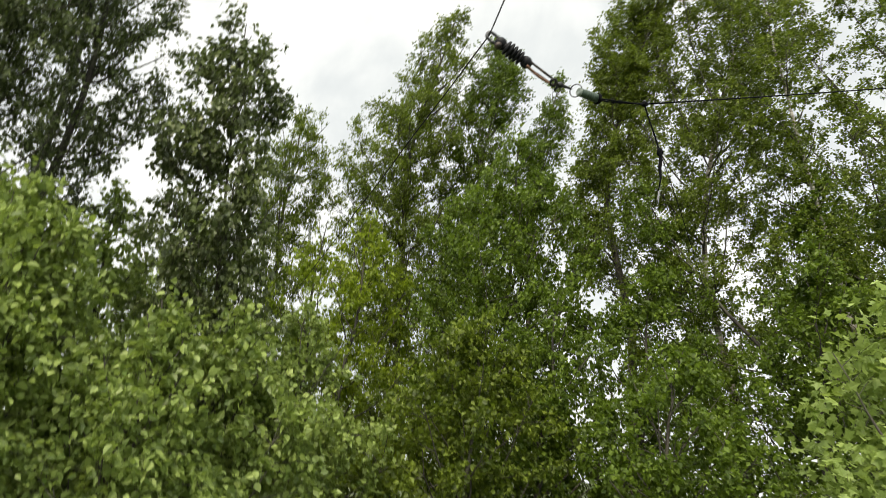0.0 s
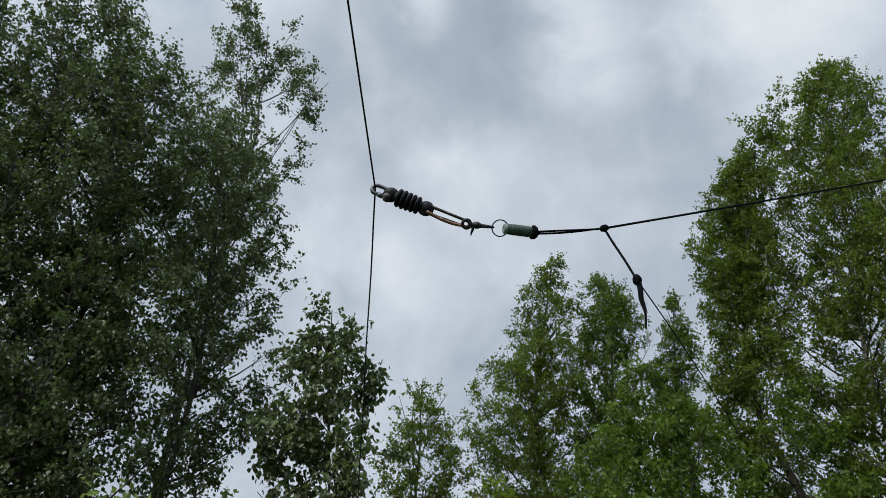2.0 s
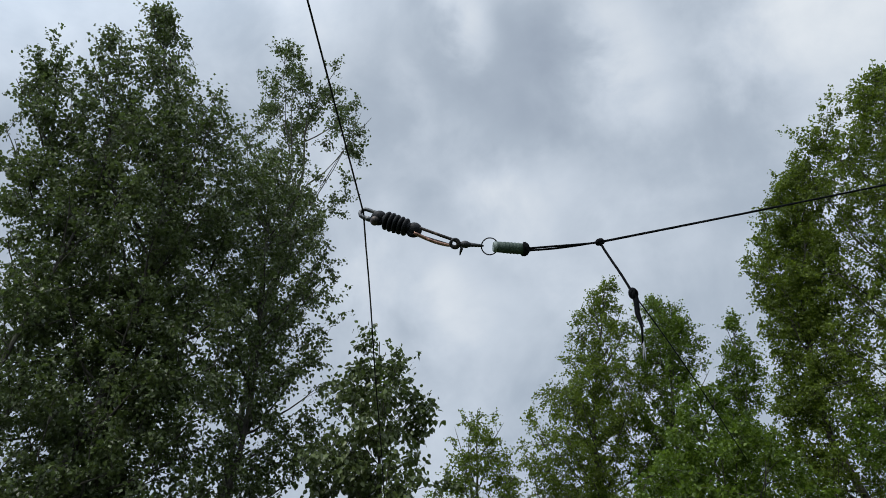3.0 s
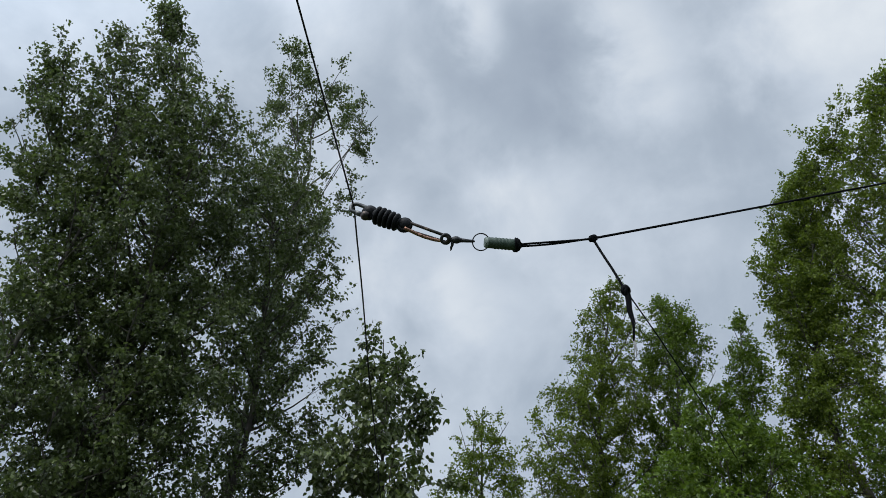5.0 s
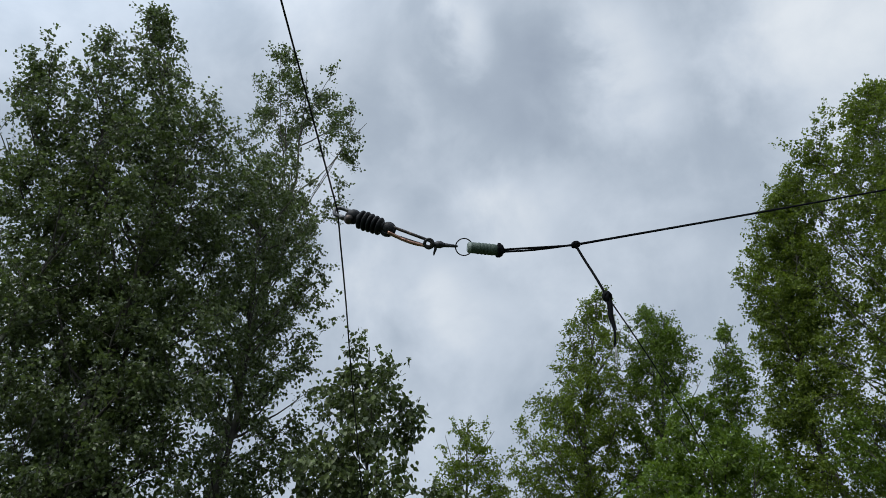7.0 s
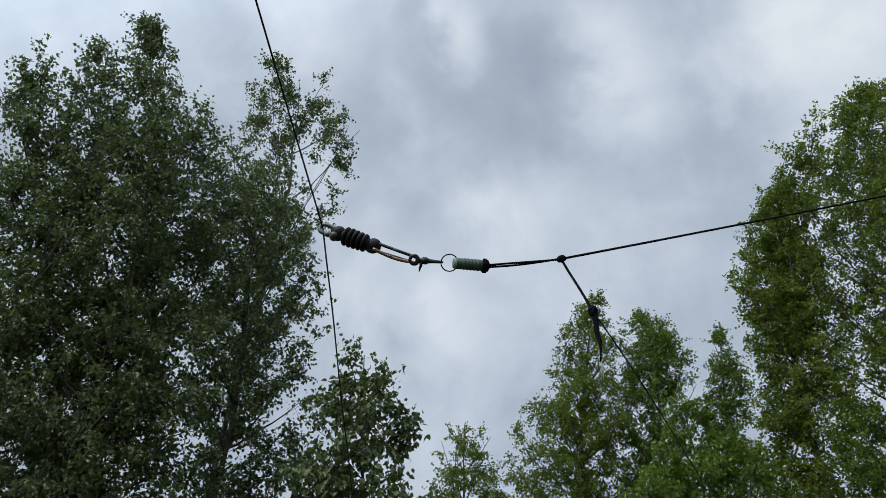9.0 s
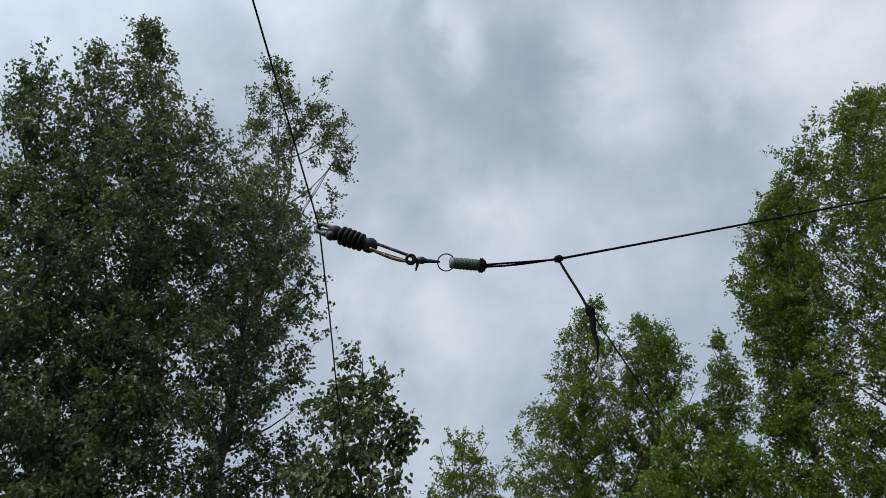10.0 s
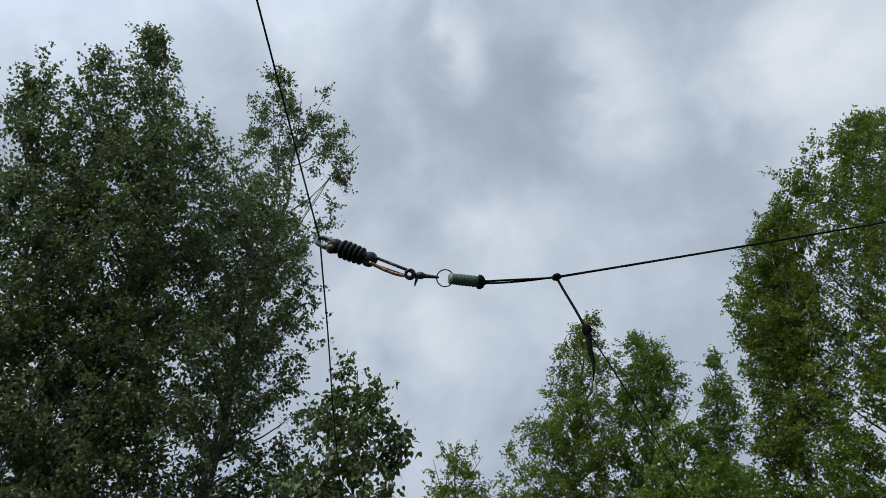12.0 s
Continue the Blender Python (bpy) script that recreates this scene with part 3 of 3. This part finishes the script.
for k, (x, y, h, r, n) in enumerate([(-2.9, 4.9, 3.1, 1.1, 19000), (-4.3, 6.1, 3.9, 1.3, 22000), (-1.9, 5.2, 2.4, 0.8, 11000), (-3.3, 7.2, 3.8, 1.0, 16000), (-1.5, 6.0, 2.5, 0.9, 15000)]):
    tree("bush", "leafy bush with broad pale green leaves", "bush", (x, y), h, r, 0.04, n, 0.066, LEAF_BROAD, BARK_GREY, 60 + k, limbs=24, shape="oval", group=SHRUBS,
         belly=0.4, gaps=0.40, per_twig=9, loose=250)
tree("maple_sapling", "young maple with large bright green lobed leaves", "tree", (3.05, 4.1), 3.1, 0.80, 0.1, 5000, 0.070, LEAF_MAPLE, BARK_GREY, 70, limbs=18, shape="lobed",
     per_twig=6, droop=0.25, twig=0.25, belly=0.5, loose=300)


# ---- the wire with its insulators and cords ----
FACE = Vector((-0.25, 0.72, 0.65)).normalized()
TIP, EYE_END, SHACKLE = Vector((0.101, 1.300, 2.359)), Vector((0.194, 1.329, 2.317)), Vector((0.263, 1.355, 2.290))
GREEN_END, KNOT, LOW_KNOT = Vector((0.380, 1.408, 2.291)), Vector((0.506, 1.472, 2.328)), Vector((0.548, 1.475, 2.206))


def along(a, b):
    """A frame at a with x towards b and y away from the viewer's side."""
    x = (b - a).normalized()
    y = (FACE - x * FACE.dot(x)).normalized()
    z = x.cross(y)
    return Matrix((x, y, z)).transposed().to_4x4().copy(), (b - a).length


def put(ob, a, b):
    m, _ = along(a, b)
    ob.matrix_world = Matrix.Translation(a) @ m
    return ob


def sweep(bm, pts, radius, sides=10, closed=False, taper=None):
    """A round rod along points."""
    pts = [Vector(p) for p in pts]
    n = len(pts)
    rings = []
    normal = None
    for i, p in enumerate(pts):
        prev, nxt = (pts[i - 1], pts[(i + 1) % n]) if closed else (pts[max(i - 1, 0)], pts[min(i + 1, n - 1)])
        t = (nxt - prev).normalized()
        if normal is None:
            normal = t.orthogonal().normalized()
        normal = (normal - t * normal.dot(t)).normalized()
        bi = t.cross(normal)
        r = radius * (taper[i] if taper else 1)
        rings.append([bm.verts.new(p + (normal * math.cos(6.28319 * k / sides) + bi * math.sin(6.28319 * k / sides)) * r) for k in range(sides)])
    for i in range(n if closed else n - 1):
        a, b = rings[i], rings[(i + 1) % n]
        shift = 0
        if closed and i == n - 1:
            shift = min(range(sides), key=lambda s: (b[s].co - a[0].co).length)
        for k in range(sides):
            bm.faces.new((a[k], a[(k + 1) % sides], b[(k + 1 + shift) % sides], b[(k + shift) % sides]))
    if not closed:
        bm.faces.new(rings[0][::-1])
        bm.faces.new(rings[-1])
    return bm


def lathe(bm, profile, sides=24, start=0.0):
    """A turned body round the x axis from (x, r) pairs."""
    rings = [[bm.verts.new((start + x, r * math.cos(6.28319 * k / sides), r * math.sin(6.28319 * k / sides))) for k in range(sides)] for x, r in profile]
    for a, b in zip(rings, rings[1:]):
        for k in range(sides):
            bm.faces.new((a[k], a[(k + 1) % sides], b[(k + 1) % sides], b[k]))
    bm.faces.new(rings[0][::-1])
    bm.faces.new(rings[-1])
    return bm


def oval(length, width, steps=36, x0=0.0, y=0.0, pinch=1.0):
    """A stadium-shaped loop in the x-z plane, from x0 to x0 + length."""
    r = width / 2
    pts = []
    for k in range(steps):
        a = 6.28319 * k / steps
        c, s = math.cos(a), math.sin(a)
        rr = r if c < 0 else r * pinch
        pts.append((x0 + (length - rr if c >= 0 else r) + rr * c, y, rr * s))
    return pts


def thing(name, label, category, a, b, group=""):
    root = new(name)
    tagged(root, label, category, group)
    return put(root, a, b)


def ball_with_eye(bm, x, radius):
    """A thick rounded eye: a fat ring whose hole runs along y."""
    ball = bmesh.ops.create_uvsphere(bm, u_segments=20, v_segments=14, radius=radius * 0.86)["verts"]
    for v in ball:
        v.co.x += x
        v.co.y *= 0.8
    tilt, mid, tube = radians(24), radius * 0.66, radius * 0.36
    ring = [(x + mid * math.cos(6.28319 * k / 24), mid * math.sin(6.28319 * k / 24) * math.sin(tilt), mid * math.sin(6.28319 * k / 24) * math.cos(tilt)) for k in range(24)]
    sweep(bm, ring, tube, 14, closed=True)


AXIS = (EYE_END - TIP).normalized()
LEFT_EYE = TIP + AXIS * 0.036


def ribbed_insulator():
    root = thing("antenna_insulator", "black ribbed antenna insulator with rounded eye ends", "insulator", LEFT_EYE, EYE_END)
    length = (EYE_END - LEFT_EYE).length
    for x in (0.0, length):
        bm = bmesh.new()
        ball_with_eye(bm, x, 0.0146)
        part("end_eye", bm, RUBBER, root)
    bm = bmesh.new()
    lathe(bm, [(0.006, 0.006), (0.010, 0.0092), (length - 0.010, 0.0092), (length - 0.006, 0.006)])
    part("core", bm, RUBBER, root)
    first, step = 0.0165, (length - 0.033) / 4
    for k in range(5):
        bm = bmesh.new()
        r = 0.0178 - 0.0005 * abs(k - 1)
        lathe(bm, [(x, rr) for x, rr in ((-0.0044, 0.0090), (-0.0038, r - 0.0050), (-0.0028, r - 0.0016), (-0.0012, r), (0.0012, r), (0.0028, r - 0.0016), (0.0038, r - 0.0050), (0.0044, 0.0090))],
              28, first + step * k)
        part("rib", bm, RUBBER, root)


def wire_carabiner():
    root = thing("carabiner", "small dull steel carabiner hooked round a black wire", "carabiner", TIP, EYE_END)
    bm = bmesh.new()
    pts = [(x, z * 0.55, z * 0.84) for x, y, z in oval(0.046, 0.0180, 40, -0.001)]
    sweep(bm, pts, 0.0037, 10, closed=True)
    part("body", bm, STEEL, root)
    bm = bmesh.new()
    lathe(bm, [(0, 0.0036), (0.001, 0.0047), (0.009, 0.0047), (0.010, 0.0036)], 12, 0.014)
    gate = part("gate_sleeve", bm, STEEL, root)
    gate.location = (0, -0.0050, -0.0076)
    bm = bmesh.new()
    bmesh.ops.create_uvsphere(bm, u_segments=18, v_segments=12, radius=0.0088, matrix=Matrix.Translation((0.0335, -0.0085, -0.0070)))
    part("gate_nut", bm, WORN_STEEL, root, "rounded dark steel gate nut")


def long_link():
    length = (SHACKLE - EYE_END).length
    root = thing("spring_link", "long spring link of worn brass-coloured metal", "carabiner", EYE_END, SHACKLE)
    bm = bmesh.new()
    sweep(bm, oval(length + 0.010, 0.0140, 44, -0.005, pinch=0.75), 0.0028, 10, closed=True)
    part("body", bm, WORN_STEEL, root)
    bm = bmesh.new()
    sweep(bm, [(0.004 + (length - 0.008) * k / 11, -0.0012 - 0.0100 * max(0.0, 1 - k / 3), -0.0040 - 0.0042 * math.sin(0.1 + 2.7 * k / 11)) for k in range(12)], 0.0033, 10, taper=[0.8] + [1.0] * 9 + [0.9, 0.7])
    part("gate", bm, BRONZE, root, "rubbed brass gate")
    bm = bmesh.new()
    sweep(bm, [(0.030 + 0.003 * k, -0.0028, -0.0076) for k in range(4)], 0.0021, 8)
    part("hinge", bm, BRONZE, root)


def lerp(f):
    return SHACKLE.lerp(GREEN_END, f)


def snap_hook():
    a, b = SHACKLE, lerp(0.40)
    length = (b - a).length
    root = thing("snap_hook", "small dark metal swivel snap hook", "snap hook", a, b)
    bm = bmesh.new()
    sweep(bm, [(0.0075 * math.cos(6.28319 * k / 24), 0, 0.0075 * math.sin(6.28319 * k / 24)) for k in range(24)], 0.0030, 10, closed=True)
    part("eye", bm, DARK_STEEL, root)
    bm = bmesh.new()
    lathe(bm, [(0.009, 0.0030), (0.012, 0.0048), (0.016, 0.0066), (0.021, 0.0066), (0.025, 0.0046), (0.029, 0.0036)], 18)
    part("swivel", bm, DARK_STEEL, root)
    bm = bmesh.new()
    lathe(bm, [(0.027, 0.0040), (0.034, 0.0034), (length - 0.004, 0.0026), (length, 0.0014)], 12)
    part("neck", bm, DARK_STEEL, root)
    bm = bmesh.new()
    sweep(bm, [(0.012, 0, -0.003), (0.0125, 0, -0.009), (0.011, 0, -0.014), (0.0105, 0, -0.020)], 0.0026, 8, taper=[1.2, 1.0, 0.8, 0.35])
    part("thumb_lever", bm, DARK_STEEL, root)


def split_ring():
    centre = lerp(0.485)
    root = thing("split_ring", "thin dark round split ring", "ring", centre, GREEN_END)
    bm = bmesh.new()
    turns, n = 2, 72
    pts = [(0.0150 * math.cos(6.28319 * turns * k / n), -0.0009 + 0.0018 * k / n, 0.0150 * math.sin(6.28319 * turns * k / n)) for k in range(n + 1)]
    sweep(bm, pts, 0.0011, 8)
    part("coil", bm, DARK_STEEL, root)


def green_insulator():
    a, b = lerp(0.545), lerp(0.985)
    length = (b - a).length
    root = thing("strain_insulator", "grey-green grooved strain insulator between ring and cord", "insulator", a, b)
    profile = [(0, 0.0070), (0.0012, 0.0090), (0.006, 0.0098)]
    x = 0.016
    while x < length - 0.014:
        profile += [(x, 0.0098), (x + 0.0018, 0.0105), (x + 0.0030, 0.0105), (x + 0.0046, 0.0098)]
        x += 0.0062
    profile += [(length - 0.004, 0.0098), (length - 0.001, 0.0085), (length, 0.0060)]
    bm = bmesh.new()
    lathe(bm, profile, 28)
    part("body", bm, GREEN_CLAY, root)
    bm = bmesh.new()
    lathe(bm, [(-0.0012, 0.0060), (-0.0018, 0.0078), (0.0002, 0.0094), (0.003, 0.0099), (0.0045, 0.0100), (0.005, 0.0092)], 28)
    part("rim", bm, PALE_EDGE, root, "pale worn rim")
    return length


def twisted(a, b, radius, turns, n=40, sag=0.0, phase=0.0):
    pts = []
    x = (b - a).normalized()
    y = x.orthogonal().normalized()
    z = x.cross(y)
    for k in range(n + 1):
        f = k / n
        ang = 6.28319 * turns * f + phase
        pts.append(a.lerp(b, f) + (y * math.cos(ang) + z * math.sin(ang)) * radius + Vector((0, 0, -sag * 4 * f * (1 - f))))
    return pts


def knot_ball(bm, centre, size, thick, seed, run):
    """A few cord turns wound over one another."""
    rng = random.Random(seed)
    for k in range(4):
        turn = Euler((rng.uniform(0, 3), rng.uniform(0, 3), rng.uniform(0, 3))).to_matrix()
        pts = [Vector(centre) + turn @ Vector((size * math.cos(6.28319 * i / 16), size * 0.85 * math.sin(6.28319 * i / 16), 0.25 * size * math.sin(6.28319 * i / 8))) for i in range(16)]
        way = Vector(run).normalized()
        pts = [p + way * (p - Vector(centre)).dot(way) * 0.55 for p in pts]
        sweep(bm, pts, thick, 8, closed=True)


ROPE_FAR = KNOT + Vector((0.778, 0.471, 0.417)).normalized() * 7.2
DOWN = Vector((0.36, 0.10, -0.92)).normalized()


def support_cord():
    """The cord: a loop round the insulator, a doubled run, its knots, and the long ends."""
    root = new("support_cord")
    tagged(root, "black braided cord knotted behind the green insulator", "cord")
    end = lerp(0.985)
    m, _ = along(lerp(0.545), end)
    bm = bmesh.new()
    base = Matrix.Translation(end) @ m
    for x, r in ((-0.0035, 0.0114), (-0.0005, 0.0112), (0.0022, 0.0092), (0.0040, 0.0055)):
        sweep(bm, [base @ Vector((x + 0.0012 * math.sin(2 * 6.28319 * k / 24), r * math.cos(6.28319 * k / 24), r * math.sin(6.28319 * k / 24))) for k in range(24)], 0.0019, 8, closed=True)
    sweep(bm, [base @ Vector(p) for p in ((-0.001, 0, 0.0105), (0.003, -0.002, 0.0085), (0.0055, -0.001, 0.0035), (0.010, 0, 0.001))], 0.0022, 8)
    sweep(bm, [base @ Vector(p) for p in ((-0.001, 0, -0.0105), (0.003, 0.002, -0.0085), (0.0055, 0.001, -0.0035), (0.010, 0, -0.001))], 0.0022, 8)
    part("loop", bm, CORD, root)
    start = base @ Vector((0.005, 0, 0))
    bm = bmesh.new()
    for phase in (0.0, 3.14159):
        sweep(bm, twisted(start, KNOT, 0.0021, 0.4, sag=0.0016, phase=phase + 0.9), 0.0019, 8)
    part("doubled_run", bm, CORD, root)
    bm = bmesh.new()
    knot_ball(bm, KNOT, 0.0055, 0.0025, 3, (1, 0.5, 0.2))
    part("knot", bm, CORD, root)
    bm = bmesh.new()
    sweep(bm, twisted(KNOT, ROPE_FAR, 0.0, 0, n=40, sag=0.05), 0.00225, 8)
    part("long_end", bm, CORD, root)
    bm = bmesh.new()
    sweep(bm, twisted(KNOT, LOW_KNOT, 0.0006, 1, n=16, sag=0.001), 0.0023, 8)
    part("short_end", bm, CORD, root)
    bm = bmesh.new()
    knot_ball(bm, LOW_KNOT, 0.0060, 0.0030, 8, (0.2, 0, -1))
    part("lower_knot", bm, CORD, root)
    bm = bmesh.new()
    sweep(bm, twisted(LOW_KNOT, LOW_KNOT + DOWN * 0.32, 0.0, 0, n=24, sag=-0.01), 0.0013, 8, taper=[1.0 - 0.55 * k / 24 for k in range(25)])
    part("hanging_end", bm, CORD, root)
    bm = bmesh.new()
    steps = (0, 0.12, 0.25, 0.4, 0.55, 0.7, 0.85, 1.0)
    hang = [LOW_KNOT + Vector((0.0025 * math.sin(2.4 * f) + 0.0015 * math.sin(11 * f), 0.004 * f, -0.098 * f)) for f in steps]
    sweep(bm, hang, 0.0025, 8, taper=[1.2, 1.35, 1.15, 1.2, 0.95, 0.9, 0.7, 0.6])
    sweep(bm, [p + Vector((0.0032, 0.001, 0.002)) for p in hang[:6]], 0.0019, 8, taper=[1, 1.1, 1, 1, 0.8, 0.4])
    sweep(bm, [p + Vector((-0.0026, -0.001, 0)) for p in hang[:5]], 0.0018, 8, taper=[1, 1.2, 1, 0.8, 0.3])
    tail = part("tail", bm, CORD, root)
    bm = bmesh.new()
    last = hang[-1]
    for k, (dx, dy, run) in enumerate(((0.0, 0.0, 0.034), (0.0016, 0.0006, 0.027), (-0.0013, 0.0005, 0.030))):
        sweep(bm, [last + Vector((dx * f + 0.0015 * math.sin(3 * f + k), dy * f, -run * f)) for f in (-0.1, 0.2, 0.45, 0.7, 1.0)], 0.0012, 6, taper=[0.9, 1.0, 1.0, 0.8, 0.4])
    part("frayed_end", bm, CORD_END, tail, "whitish frayed cord end")


def antenna_wire():
    root = new("antenna_wire")
    tagged(root, "thin black antenna wire stretched between trees", "wire")
    bend = TIP + AXIS * 0.0045
    away, home = Vector((-1.83, 6.96, 1.91)), bend + Vector((0.169, -0.971, 0.168)).normalized() * 9.0
    bm = bmesh.new()
    sweep(bm, twisted(home, bend, 0.0, 0, n=60, sag=0.03) + [p + Vector((0.0009 * math.sin(k * 0.9), 0, 0.0009 * math.sin(k * 0.6))) for k, p in enumerate(twisted(bend, away, 0.0, 0, n=70, sag=0.02)[1:])], 0.0016, 8)
    part("strand", bm, WIRE, root)
    return home


ribbed_insulator()
wire_carabiner()
long_link()
snap_hook()
split_ring()
green_insulator()
support_cord()
home = antenna_wire()
tree("birch_tree", "birch that holds the near end of the antenna wire", "tree", (home.x + 0.05, home.y - 0.1), 9.0, 1.6, 0.3, 12000, 0.075, LEAF_BIRCH, BARK_WHITE, 90, limbs=20, group=TREES)
